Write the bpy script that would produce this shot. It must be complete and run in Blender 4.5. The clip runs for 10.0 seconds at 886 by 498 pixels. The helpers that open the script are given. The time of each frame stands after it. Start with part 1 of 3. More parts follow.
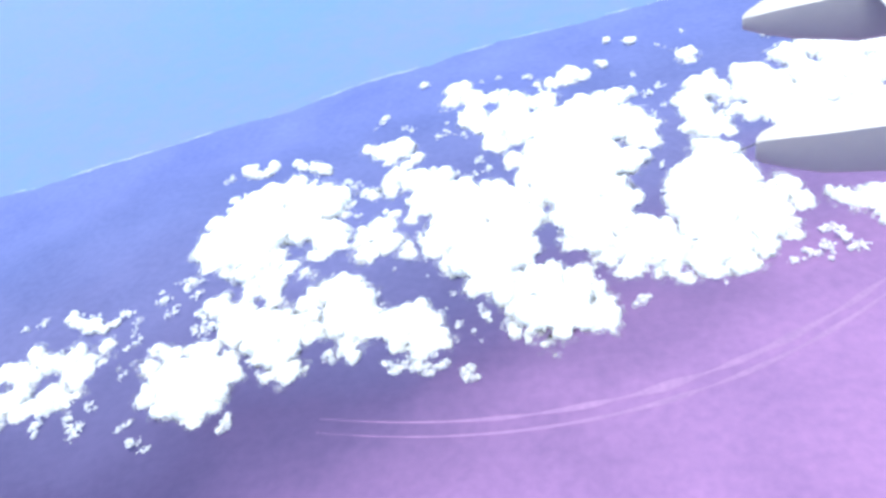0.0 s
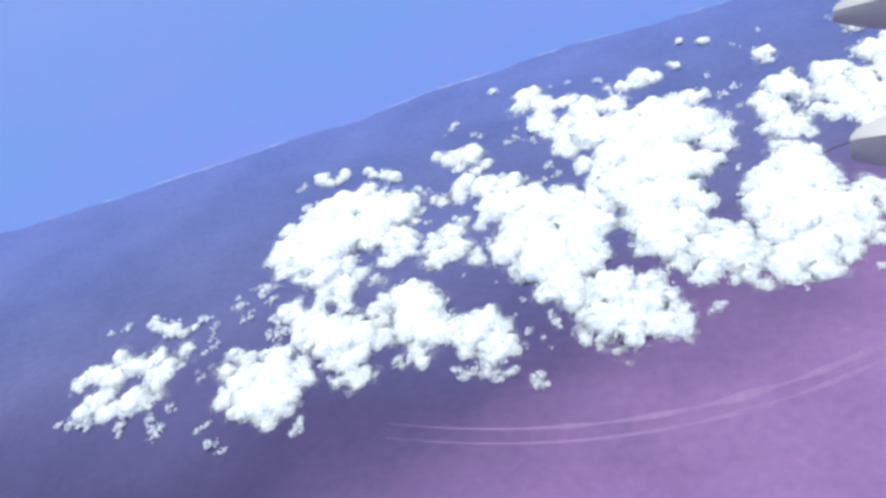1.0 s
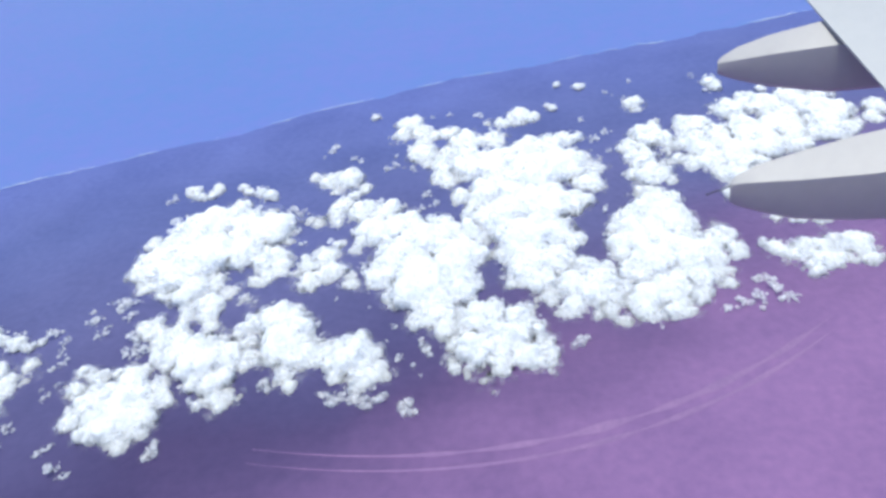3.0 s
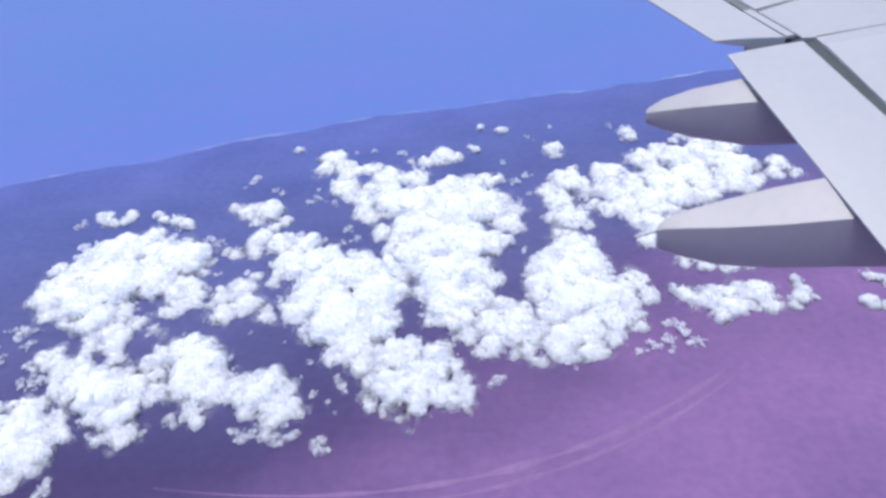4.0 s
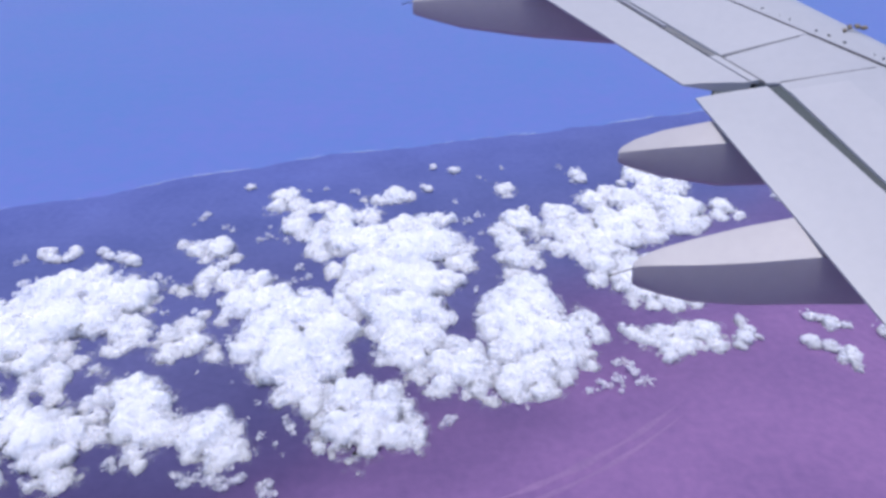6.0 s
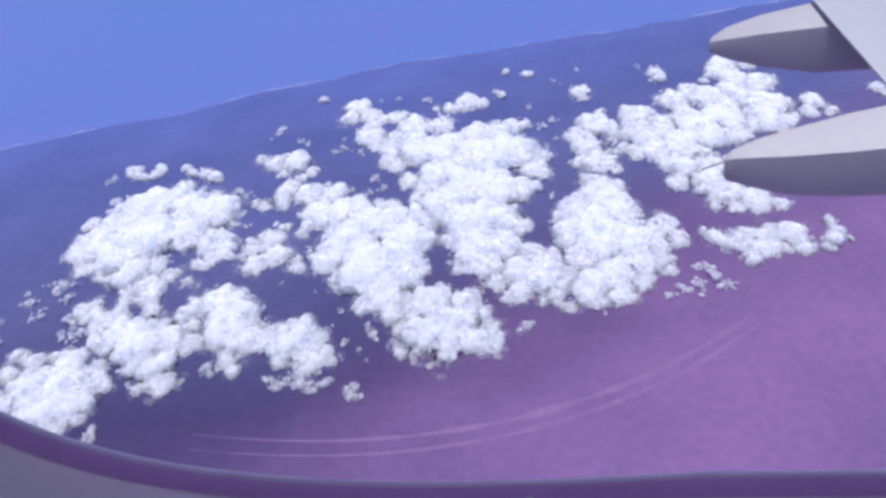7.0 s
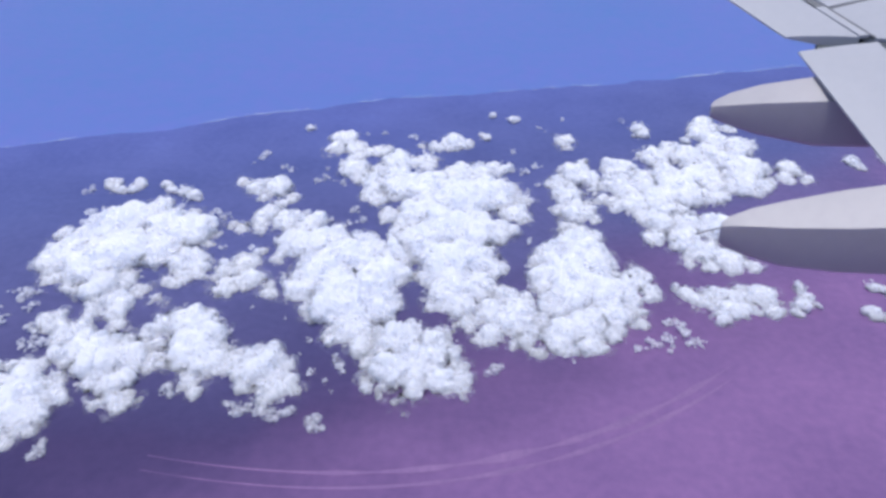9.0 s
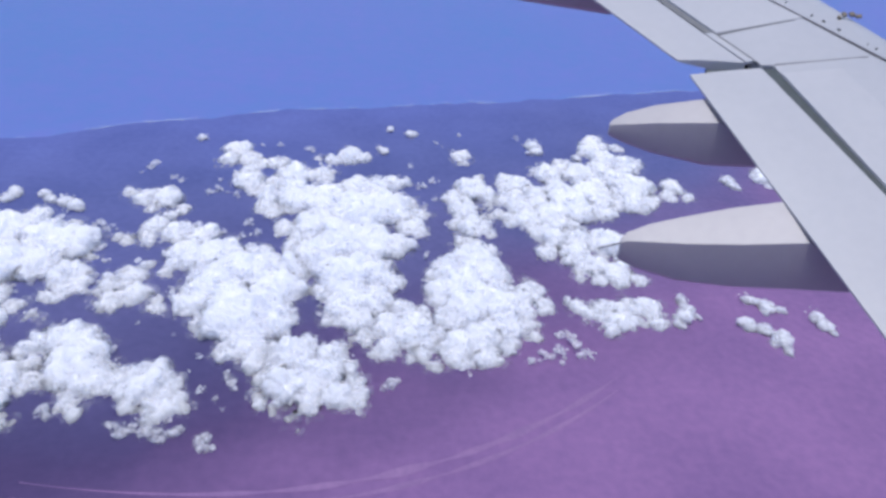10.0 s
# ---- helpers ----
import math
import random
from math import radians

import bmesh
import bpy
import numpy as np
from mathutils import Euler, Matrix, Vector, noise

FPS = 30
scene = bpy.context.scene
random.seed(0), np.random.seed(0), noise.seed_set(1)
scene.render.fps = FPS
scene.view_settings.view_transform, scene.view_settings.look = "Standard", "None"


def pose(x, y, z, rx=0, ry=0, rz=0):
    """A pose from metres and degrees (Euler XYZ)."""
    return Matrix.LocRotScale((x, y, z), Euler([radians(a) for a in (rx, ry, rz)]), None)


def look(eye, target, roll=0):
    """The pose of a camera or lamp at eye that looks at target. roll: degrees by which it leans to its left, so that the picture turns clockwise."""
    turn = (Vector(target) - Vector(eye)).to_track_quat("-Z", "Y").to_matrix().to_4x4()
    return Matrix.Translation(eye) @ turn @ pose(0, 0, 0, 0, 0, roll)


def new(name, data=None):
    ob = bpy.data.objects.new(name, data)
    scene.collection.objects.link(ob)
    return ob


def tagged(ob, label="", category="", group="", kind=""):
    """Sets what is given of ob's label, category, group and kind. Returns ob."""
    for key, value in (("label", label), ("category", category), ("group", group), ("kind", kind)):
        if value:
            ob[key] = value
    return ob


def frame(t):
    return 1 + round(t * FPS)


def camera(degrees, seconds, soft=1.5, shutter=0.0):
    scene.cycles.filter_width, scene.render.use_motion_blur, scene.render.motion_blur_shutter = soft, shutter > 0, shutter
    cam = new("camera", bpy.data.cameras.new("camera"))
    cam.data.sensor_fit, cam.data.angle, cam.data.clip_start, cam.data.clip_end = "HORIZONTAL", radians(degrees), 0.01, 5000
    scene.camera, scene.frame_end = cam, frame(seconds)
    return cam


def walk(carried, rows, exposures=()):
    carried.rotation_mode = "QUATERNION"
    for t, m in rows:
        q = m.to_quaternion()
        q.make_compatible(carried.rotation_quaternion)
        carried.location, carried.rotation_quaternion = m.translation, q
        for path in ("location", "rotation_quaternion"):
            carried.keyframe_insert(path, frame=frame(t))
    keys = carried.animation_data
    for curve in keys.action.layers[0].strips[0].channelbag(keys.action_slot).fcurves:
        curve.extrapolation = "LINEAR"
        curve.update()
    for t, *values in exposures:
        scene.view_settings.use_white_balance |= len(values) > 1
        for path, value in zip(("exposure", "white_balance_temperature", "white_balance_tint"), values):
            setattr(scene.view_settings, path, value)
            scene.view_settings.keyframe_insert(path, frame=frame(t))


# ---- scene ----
cam = camera(60, 10.0, soft=3.2)


def aim(x, y, z, yaw, pitch, roll):
    """An eye that is turned yaw degrees to its left, pitch up, and leans roll to its left."""
    a, b = radians(yaw), radians(pitch)
    way = Vector((-math.sin(a) * math.cos(b), math.cos(a) * math.cos(b), math.sin(b)))
    return look((x, y, z), Vector((x, y, z)) + way * 50, roll)


PATH = [
    (0, aim(0.528, -0.102, 700.158, 17.15, -35.38, -14.84)),
    (0.5, aim(0.495, -0.072, 700.132, 21.06, -35.22, -18.14)),
    (1, aim(0.456, -0.048, 700.110, 22.97, -33.47, -18.32)),
    (1.5, aim(0.413, -0.031, 700.090, 21.06, -34.98, -16.96)),
    (2, aim(0.364, -0.018, 700.072, 20.31, -35.90, -16.21)),
    (2.5, aim(0.304, -0.017, 700.035, 17.14, -35.15, -12.85)),
    (3, aim(0.257, -0.004, 700.044, 11.57, -33.79, -8.87)),
    (3.2, aim(0.235, -0.002, 700.039, 4.39, -30.63, -4.93)),
    (4.3, aim(0.106, 0.000, 700.016, 3.72, -31.90, -1.46)),
    (4.5, aim(0.083, 0.000, 700.012, 2.93, -30.28, -0.19)),
    (5, aim(0.013, -0.015, 700.010, 4.69, -27.16, -1.64)),
    (5.2, aim(0.000, 0.000, 700.000, 4.00, -27.00, -1.00)),
    (6.3, aim(-0.124, 0.004, 699.981, -0.55, -31.70, -0.49)),
    (6.5, aim(-0.139, -0.014, 699.964, 3.37, -34.10, -3.12)),
    (7, aim(-0.200, -0.110, 699.975, 6.98, -35.38, -5.52)),
    (7.5, aim(-0.256, -0.097, 699.960, 8.34, -36.26, -6.57)),
    (8, aim(-0.270, -0.034, 699.949, 8.66, -33.32, -5.36)),
    (8.5, aim(-0.289, 0.050, 699.950, 7.26, -33.50, -1.67)),
    (9, aim(-0.321, 0.070, 699.931, 4.64, -32.68, 0.28)),
    (9.5, aim(-0.357, 0.118, 699.910, 0.14, -31.78, 2.74)),
    (10, aim(-0.387, 0.160, 699.873, -4.34, -31.28, 5.27)),
]
walk(cam, PATH, [(0, 0.88, 6550, -4), (0.5, 0.47, 6550, -3), (1.2, 0.14, 6530, -2), (3.0, 0.03, 6480, 0),
                 (4.3, -0.18, 6120, 13), (7.0, -0.32, 6100, 17), (8.5, -0.37, 6130, 14), (10, -0.36, 6150, 12)])

# ---- light ----
SUN_ELEVATION, SUN_TURN = 85, 165         # degrees; turned from straight outboard towards the tail
world = bpy.data.worlds.new("sky")
scene.world = world
world.use_nodes = True
sky = world.node_tree.nodes.new("ShaderNodeTexSky")
sky.sky_type, sky.sun_disc = "NISHITA", False
sky.sun_elevation, sky.sun_rotation = radians(SUN_ELEVATION), radians(-SUN_TURN)
sky.altitude, sky.dust_density = 700, 4.0
world.node_tree.links.new(sky.outputs[0], world.node_tree.nodes["Background"].inputs[0])
world.node_tree.nodes["Background"].inputs[1].default_value = 0.2
lamp = bpy.data.lights.new("sun", "SUN")
lamp.energy, lamp.angle, lamp.color = 2.8, radians(6.0), (1.0, 0.96, 0.92)
sun = new("sun", lamp)
e, a = radians(SUN_ELEVATION), radians(SUN_TURN)
sun.matrix_world = look((0, 0, 900), Vector((0, 0, 900)) - Vector((-math.sin(a) * math.cos(e), math.cos(a) * math.cos(e), math.sin(e))))


# ---- materials ----
def material(name, colour, rough=0.6, metal=0.0, dark=None, scale=1.0, fine=8.0, mix=0.5, bump=0.0, bump_scale=30.0):
    """A surface whose colour wanders between two tones at a coarse and a fine scale, with a fine relief."""
    m = bpy.data.materials.new(name)
    m.use_nodes = True
    nt = m.node_tree
    b = nt.nodes["Principled BSDF"]
    b.inputs["Roughness"].default_value, b.inputs["Metallic"].default_value = rough, metal
    dark = dark or [c * 0.8 for c in colour]
    geo = nt.nodes.new("ShaderNodeNewGeometry")
    n1, n2 = nt.nodes.new("ShaderNodeTexNoise"), nt.nodes.new("ShaderNodeTexNoise")
    n1.inputs["Scale"].default_value, n1.inputs["Detail"].default_value = scale, 6
    n2.inputs["Scale"].default_value, n2.inputs["Detail"].default_value = scale * fine, 4
    add = nt.nodes.new("ShaderNodeMix")
    add.inputs[0].default_value = 0.4
    ramp = nt.nodes.new("ShaderNodeValToRGB")
    ramp.color_ramp.elements[0].position, ramp.color_ramp.elements[1].position = 0.5 - mix / 2, 0.5 + mix / 2
    ramp.color_ramp.elements[0].color, ramp.color_ramp.elements[1].color = (*dark, 1), (*colour, 1)
    for n in (n1, n2):
        nt.links.new(geo.outputs["Position"], n.inputs["Vector"])
    nt.links.new(n1.outputs[0], add.inputs[2])
    nt.links.new(n2.outputs[0], add.inputs[3])
    nt.links.new(add.outputs[0], ramp.inputs[0])
    nt.links.new(ramp.outputs[0], b.inputs["Base Color"])
    if bump:
        n3, bp = nt.nodes.new("ShaderNodeTexNoise"), nt.nodes.new("ShaderNodeBump")
        n3.inputs["Scale"].default_value, n3.inputs["Detail"].default_value = bump_scale, 5
        bp.inputs["Strength"].default_value = bump
        bp.inputs["Distance"].default_value = 0.5 / bump_scale
        nt.links.new(geo.outputs["Position"], n3.inputs["Vector"])
        nt.links.new(n3.outputs[0], bp.inputs["Height"])
        nt.links.new(bp.outputs[0], b.inputs["Normal"])
    return m


# violet tone of the sea stands in for reflections in the window
SEA = material("sea", (0.068, 0.172, 0.43), 0.45, dark=(0.14, 0.152, 0.47), scale=0.0011, fine=20, bump=0.15, bump_scale=0.3)
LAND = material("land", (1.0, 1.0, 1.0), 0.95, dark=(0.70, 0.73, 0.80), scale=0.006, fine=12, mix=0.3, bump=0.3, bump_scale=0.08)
# haze and window veil put into the land's colour: bluer at the shore, paler, redder inland
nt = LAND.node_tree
where, along, haze_ramp, both = (nt.nodes.new("ShaderNode" + k) for k in ("NewGeometry", "VectorMath", "ValToRGB", "MixRGB"))
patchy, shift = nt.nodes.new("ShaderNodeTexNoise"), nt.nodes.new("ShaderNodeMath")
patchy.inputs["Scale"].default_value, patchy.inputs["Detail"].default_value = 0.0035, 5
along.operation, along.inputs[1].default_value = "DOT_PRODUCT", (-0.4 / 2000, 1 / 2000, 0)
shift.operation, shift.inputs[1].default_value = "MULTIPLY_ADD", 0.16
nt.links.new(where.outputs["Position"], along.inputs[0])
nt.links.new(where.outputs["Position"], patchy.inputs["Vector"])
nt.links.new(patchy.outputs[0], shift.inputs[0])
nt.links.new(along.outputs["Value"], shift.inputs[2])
nt.links.new(shift.outputs[0], haze_ramp.inputs[0])
stops = haze_ramp.color_ramp.elements
# darkest tone also stands in for the dim lower left of the view
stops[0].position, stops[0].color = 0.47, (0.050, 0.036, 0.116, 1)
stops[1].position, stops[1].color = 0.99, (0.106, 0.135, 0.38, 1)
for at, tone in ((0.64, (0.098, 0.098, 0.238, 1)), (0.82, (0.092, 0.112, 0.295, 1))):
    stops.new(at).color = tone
# pinkish veil of the window, painted on the land inland
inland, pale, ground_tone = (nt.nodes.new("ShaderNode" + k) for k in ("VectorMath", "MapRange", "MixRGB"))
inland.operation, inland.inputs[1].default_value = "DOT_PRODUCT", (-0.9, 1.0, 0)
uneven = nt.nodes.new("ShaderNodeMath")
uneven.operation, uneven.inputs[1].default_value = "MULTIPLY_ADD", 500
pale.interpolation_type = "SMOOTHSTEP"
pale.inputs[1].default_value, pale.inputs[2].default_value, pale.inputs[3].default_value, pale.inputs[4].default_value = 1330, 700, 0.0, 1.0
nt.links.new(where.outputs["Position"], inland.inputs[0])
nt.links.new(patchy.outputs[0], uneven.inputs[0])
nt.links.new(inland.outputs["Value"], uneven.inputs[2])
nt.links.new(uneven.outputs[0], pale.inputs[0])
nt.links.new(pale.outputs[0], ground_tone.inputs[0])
nt.links.new(haze_ramp.outputs[0], ground_tone.inputs[1])
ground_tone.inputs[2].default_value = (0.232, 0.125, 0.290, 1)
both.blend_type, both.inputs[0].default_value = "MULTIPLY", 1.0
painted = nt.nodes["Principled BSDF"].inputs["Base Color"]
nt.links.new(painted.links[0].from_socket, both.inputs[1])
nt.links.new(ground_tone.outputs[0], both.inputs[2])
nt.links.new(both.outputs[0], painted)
# reflection of the window rim, put into a pale ground colour
RIM_ARC = material("rim_reflection", (0.25, 0.148, 0.30), 0.95, dark=(0.19, 0.112, 0.25), scale=0.02, fine=8, mix=0.3)
SURF = material("surf", (0.75, 0.8, 0.85), 0.8, scale=0.05)
# darker mottling puts soft shading of the billows into the colour
CLOUD = material("cloud", (0.74, 0.765, 0.86), 1.0, dark=(0.63, 0.665, 0.79), scale=0.014)
scatter = CLOUD.node_tree.nodes["Principled BSDF"]
scatter.inputs["Subsurface Weight"].default_value = 1.0
scatter.inputs["Subsurface Radius"].default_value = (1.0, 1.0, 1.0)
scatter.inputs["Subsurface Scale"].default_value = 90.0
scatter.inputs["Specular IOR Level"].default_value = 0.0


def vapour(name, low, high, most, size=0.16, detail=8):
    """Thin cloud: the same white, torn open by a fine noise."""
    m = material(name, (0.88, 0.89, 0.92), 1.0, dark=(0.83, 0.84, 0.88), scale=0.03)
    nt = m.node_tree
    nt.nodes["Principled BSDF"].inputs["Specular IOR Level"].default_value = 0.0
    torn, hole, thin, blend = (nt.nodes.new("ShaderNode" + k) for k in ("TexNoise", "MapRange", "BsdfTransparent", "MixShader"))
    torn.inputs["Scale"].default_value, torn.inputs["Detail"].default_value, torn.inputs["Roughness"].default_value = size, detail, 0.62
    hole.inputs[1].default_value, hole.inputs[2].default_value, hole.inputs[3].default_value, hole.inputs[4].default_value = low, high, 0.0, most
    nt.links.new(nt.nodes.new("ShaderNodeNewGeometry").outputs["Position"], torn.inputs["Vector"])
    nt.links.new(torn.outputs[0], hole.inputs[0])
    nt.links.new(hole.outputs[0], blend.inputs[0])
    nt.links.new(thin.outputs[0], blend.inputs[1])
    lit, half = nt.nodes.new("ShaderNodeBsdfTranslucent"), nt.nodes.new("ShaderNodeMixShader")
    lit.inputs[0].default_value = (0.92, 0.93, 0.95, 1)
    half.inputs[0].default_value = 0.5
    nt.links.new(nt.nodes["Principled BSDF"].outputs[0], half.inputs[1])
    nt.links.new(lit.outputs[0], half.inputs[2])
    nt.links.new(half.outputs[0], blend.inputs[2])
    nt.links.new(blend.outputs[0], nt.nodes["Material Output"].inputs[0])
    return m


VEIL = vapour("thin_cloud", 0.36, 0.62, 0.88, 0.1, 7)
TATTER = vapour("torn_vapour", 0.44, 0.68, 0.36, 0.07, 8)
PAINT = material("wing_paint", (0.42, 0.43, 0.465), 0.42, dark=(0.365, 0.378, 0.415), scale=0.7, fine=14, bump=0.03, bump_scale=20)
PANEL = material("panel_paint", (0.44, 0.45, 0.48), 0.4, dark=(0.39, 0.40, 0.435), scale=0.9, fine=11, bump=0.03, bump_scale=25)
BODY = material("fairing_paint", (0.40, 0.39, 0.41), 0.45, dark=(0.34, 0.33, 0.36), scale=1.1, fine=9, bump=0.03, bump_scale=20)
SEAL = material("rubber_seal", (0.09, 0.09, 0.11), 0.7, dark=(0.05, 0.05, 0.06), scale=6)
# shade of the flap gaps as dark tones, shared with joints and fasteners
GAP_AND_JOINT = material("gap_shade_and_joint", (0.17, 0.18, 0.19), 0.5, dark=(0.12, 0.125, 0.14), scale=5)
COVE = material("gap_shade_and_fastener", (0.045, 0.065, 0.075), 0.5, dark=(0.025, 0.035, 0.04), scale=5)
STEEL = material("glint_metal", (0.6, 0.6, 0.62), 0.3, 0.9, scale=8)
OCHRE = material("ochre_mark", (0.24, 0.19, 0.12), 0.6, dark=(0.08, 0.07, 0.06), scale=30)
PLASTIC = material("cabin_plastic", (0.82, 0.79, 0.78), 0.5, dark=(0.76, 0.73, 0.73), scale=6, bump=0.08, bump_scale=300)
# trim, bead, gasket: violet window veil and lacking cabin light put into colour
TRIM = material("trim_plastic", (0.86, 0.74, 0.82), 0.45, dark=(0.80, 0.67, 0.75), scale=9, bump=0.08, bump_scale=300)
BEAD = material("bead_rubber", (0.78, 0.66, 0.85), 0.5, dark=(0.7, 0.57, 0.8), scale=30, bump=0.1, bump_scale=200)
GASKET = material("gasket_rubber", (0.60, 0.34, 0.68), 0.6, dark=(0.50, 0.26, 0.59), scale=25, bump=0.1, bump_scale=200)
CARPET = material("cabin_carpet", (0.22, 0.19, 0.24), 0.95, scale=40, bump=0.4, bump_scale=400)


# ---- building helpers ----
def mesh_from(name, verts, faces, mat, smooth=False):
    me = bpy.data.meshes.new(name)
    me.from_pydata([tuple(v) for v in verts], [], [tuple(f) for f in faces])
    me.materials.append(mat)
    if smooth:
        me.polygons.foreach_set("use_smooth", [True] * len(me.polygons))
    me.update()
    return me


def part(name, me, parent, label=""):
    ob = new(name, me)
    ob.parent = parent
    ob.matrix_parent_inverse = parent.matrix_world.inverted() if parent.type != "EMPTY" else Matrix.Translation(-parent.location)
    return tagged(ob, label) if label else ob


def loft(name, rings, mat, smooth=True, cap=True):
    """Skin over closed rings of points, all with the same count."""
    n = len(rings[0])
    verts = [p for r in rings for p in r]
    faces = [(i * n + j, i * n + (j + 1) % n, (i + 1) * n + (j + 1) % n, (i + 1) * n + j) for i in range(len(rings) - 1) for j in range(n)]
    if cap:
        faces += [tuple(range(n))[::-1], tuple((len(rings) - 1) * n + j for j in range(n))]
    me = mesh_from(name, verts, faces, mat, smooth)
    bm = bmesh.new()
    bm.from_mesh(me)
    bmesh.ops.recalc_face_normals(bm, faces=bm.faces)
    bm.to_mesh(me)
    bm.free()
    return me


def sharpen(me, degrees=35):
    """Hard edges where faces meet at more than so many degrees."""
    bm = bmesh.new()
    bm.from_mesh(me)
    for ed in bm.edges:
        ed.smooth = not (len(ed.link_faces) == 2 and ed.calc_face_angle(0) > radians(degrees))
    bm.to_mesh(me)
    bm.free()
    return me


# ---- sea, land, surf ----
COAST = [(-6000, -600), (-2600, 780), (-1378, 1272), (-1017, 1410), (-651, 1575), (-377, 1712), (-137, 1785), (100, 1855), (400, 1950), (800, 2080), (2500, 2550), (9000, 3600)]


def coast_y(x):
    for (x0, y0), (x1, y1) in zip(COAST, COAST[1:]):
        if x0 <= x <= x1:
            u = (x - x0) / (x1 - x0)
            base = y0 + (y1 - y0) * u
            return base + 22 * noise.noise((x * 0.006, 3.1, 0)) + 9 * noise.noise((x * 0.025, 7.7, 0)) + 4 * noise.noise((x * 0.08, 1.7, 0))
    return COAST[-1][1]


def slab(name, outline, z, mat):
    return mesh_from(name, [(x, y, z) for x, y in outline], [range(len(outline))], mat)


sea = tagged(new("water", slab("water", [(-30000, -30000), (30000, -30000), (30000, 30000), (-30000, 30000)], 0, SEA)),
             "calm hazy blue sea beyond the shore", "sea", kind="structure")
xs = [-6000 + i * 250 for i in range(16)] + [-2000 + i * 8 for i in range(500)] + [2000 + i * 250 for i in range(29)]
shore = [(x, coast_y(x)) for x in xs]
verts, faces = [], []
for i, (x, y) in enumerate(shore):
    verts += [(x, y, -0.5), (x, y - 6, 0.6), (x, -9000, 0.6)]
    if i:
        k = 3 * i
        faces += [(k - 3, k - 2, k + 1, k), (k - 2, k - 1, k + 2, k + 1)]
tagged(new("ground", mesh_from("ground", verts, faces, LAND)), "flat coastal land with violet haze in its colour and faint mottling", "land", kind="structure")
verts, faces = [], []
for i in range(1, len(shore)):
    (x0, y0), (x1, y1) = shore[i - 1], shore[i]
    w0 = max(0, 5 * noise.noise((x0 * 0.011, 9.3, 0)) + 2.2 * noise.noise((x0 * 0.06, 2.3, 0)) + 0.7)
    w1 = max(0, 5 * noise.noise((x1 * 0.011, 9.3, 0)) + 2.2 * noise.noise((x1 * 0.06, 2.3, 0)) + 0.7)
    if abs(x0) < 2000 and w0 + w1 > 0.8:
        k = len(verts)
        verts += [(x0, y0 - 2, 1), (x0, y0 - 2 + w0, 1), (x1, y1 - 2 + w1, 1), (x1, y1 - 2, 1)]
        faces.append((k, k + 3, k + 2, k + 1))
tagged(new("surf", mesh_from("surf", verts, faces, SURF)), "broken white line of surf along the shore", "surf", kind="stuff")


def track(shift, width):
    """The window rim's reflection, painted as a faint pale curved band on the land."""
    verts, faces = [], []
    for i in range(100):
        x = -400 + i * 7.4
        d = x + 250
        y = 593 + shift + d * d * (0.0005 + 0.00019 * d / 553)
        w = width * max(0.1, min(1, i / 60, (99 - i) / 8)) * (0.75 + 0.9 * noise.noise((x * 0.02, shift, 0)))
        verts += [(x, y - w / 2, 0.9), (x, y + w / 2, 0.9)]
        if i:
            faces.append((2 * i - 2, 2 * i, 2 * i + 1, 2 * i - 1))
    tagged(new("painted_rim_arc", mesh_from("painted_rim_arc", verts, faces, RIM_ARC)), "pale arc on the land standing in for a window rim reflection", "track", kind="structure")


track(0, 13)
track(-22, 9)

# ---- clouds ----
def ball(level):
    bm = bmesh.new()
    bmesh.ops.create_icosphere(bm, subdivisions=level, radius=1)
    v = np.array([x.co[:] for x in bm.verts])
    f = np.array([[x.index for x in p.verts] for p in bm.faces])
    bm.free()
    return v, f


BALLS = {n: ball(n) for n in (2, 3)}


def lumpy(level, seed, depth):
    v, f = BALLS[level]
    out = np.array([p * (1 + depth * (noise.fractal(Vector(p) * 2.1 + Vector((seed, 0, 0)), 0.8, 2.0, 5))) for p in v])
    return out, f


LUMPS = {n: [lumpy(n, 13.7 * k + n, 0.28) for k in range(8)] for n in (2, 3)}


PUFF = np.array((1.04, 1.28, 0.58))       # flattened against side shade, drawn out in depth to fit the camera's view
BASE = 2                                  # height of the clouds' widest girth over the land; large ones lie lower


def heap(rng, billows, spread, size, count, level, core, flat=0.0, outer=False):
    """Points and faces of bumps heaped round each billow; flat draws the bumps out into shreds; outer keeps only those clear of the other billows."""
    V, Fc, total, at = [], [], 0, np.zeros(3)
    heart = np.array([(dx, dy, 0.05 * r) for dx, dy, r in billows])
    reach = np.array([r for _, _, r in billows]) * 0.9

    def put(n, c, r, shape):
        nonlocal total
        v, f = LUMPS[n][rng.integers(8)]
        V.append(((v * shape) @ np.array(Euler(rng.uniform(0, 6.28, 3)).to_matrix()).T * r + c - at) * PUFF + at)
        Fc.append(f + total)
        total += len(v)
    for k, (dx, dy, r) in enumerate(billows):
        at = np.array((dx, dy, (0.05 + rng.uniform(-0.1, 0.15)) * r))
        if core:
            put(3, at, r * core, np.ones(3))
        for _ in range(count):
            d = rng.normal(size=3)
            d /= np.linalg.norm(d)
            d[2] = abs(d[2]) if d[2] < -0.3 else d[2]
            c, q = at + d * r * rng.uniform(*spread), r * rng.uniform(*size)
            if outer and any(np.linalg.norm(c - heart[j]) < reach[j] for j in range(len(billows)) if j != k):
                continue
            put(level, c, q, 1 + flat * rng.uniform(-0.6, 0.9, 3))
    return (np.concatenate(V), np.concatenate(Fc)) if V else (None, None)


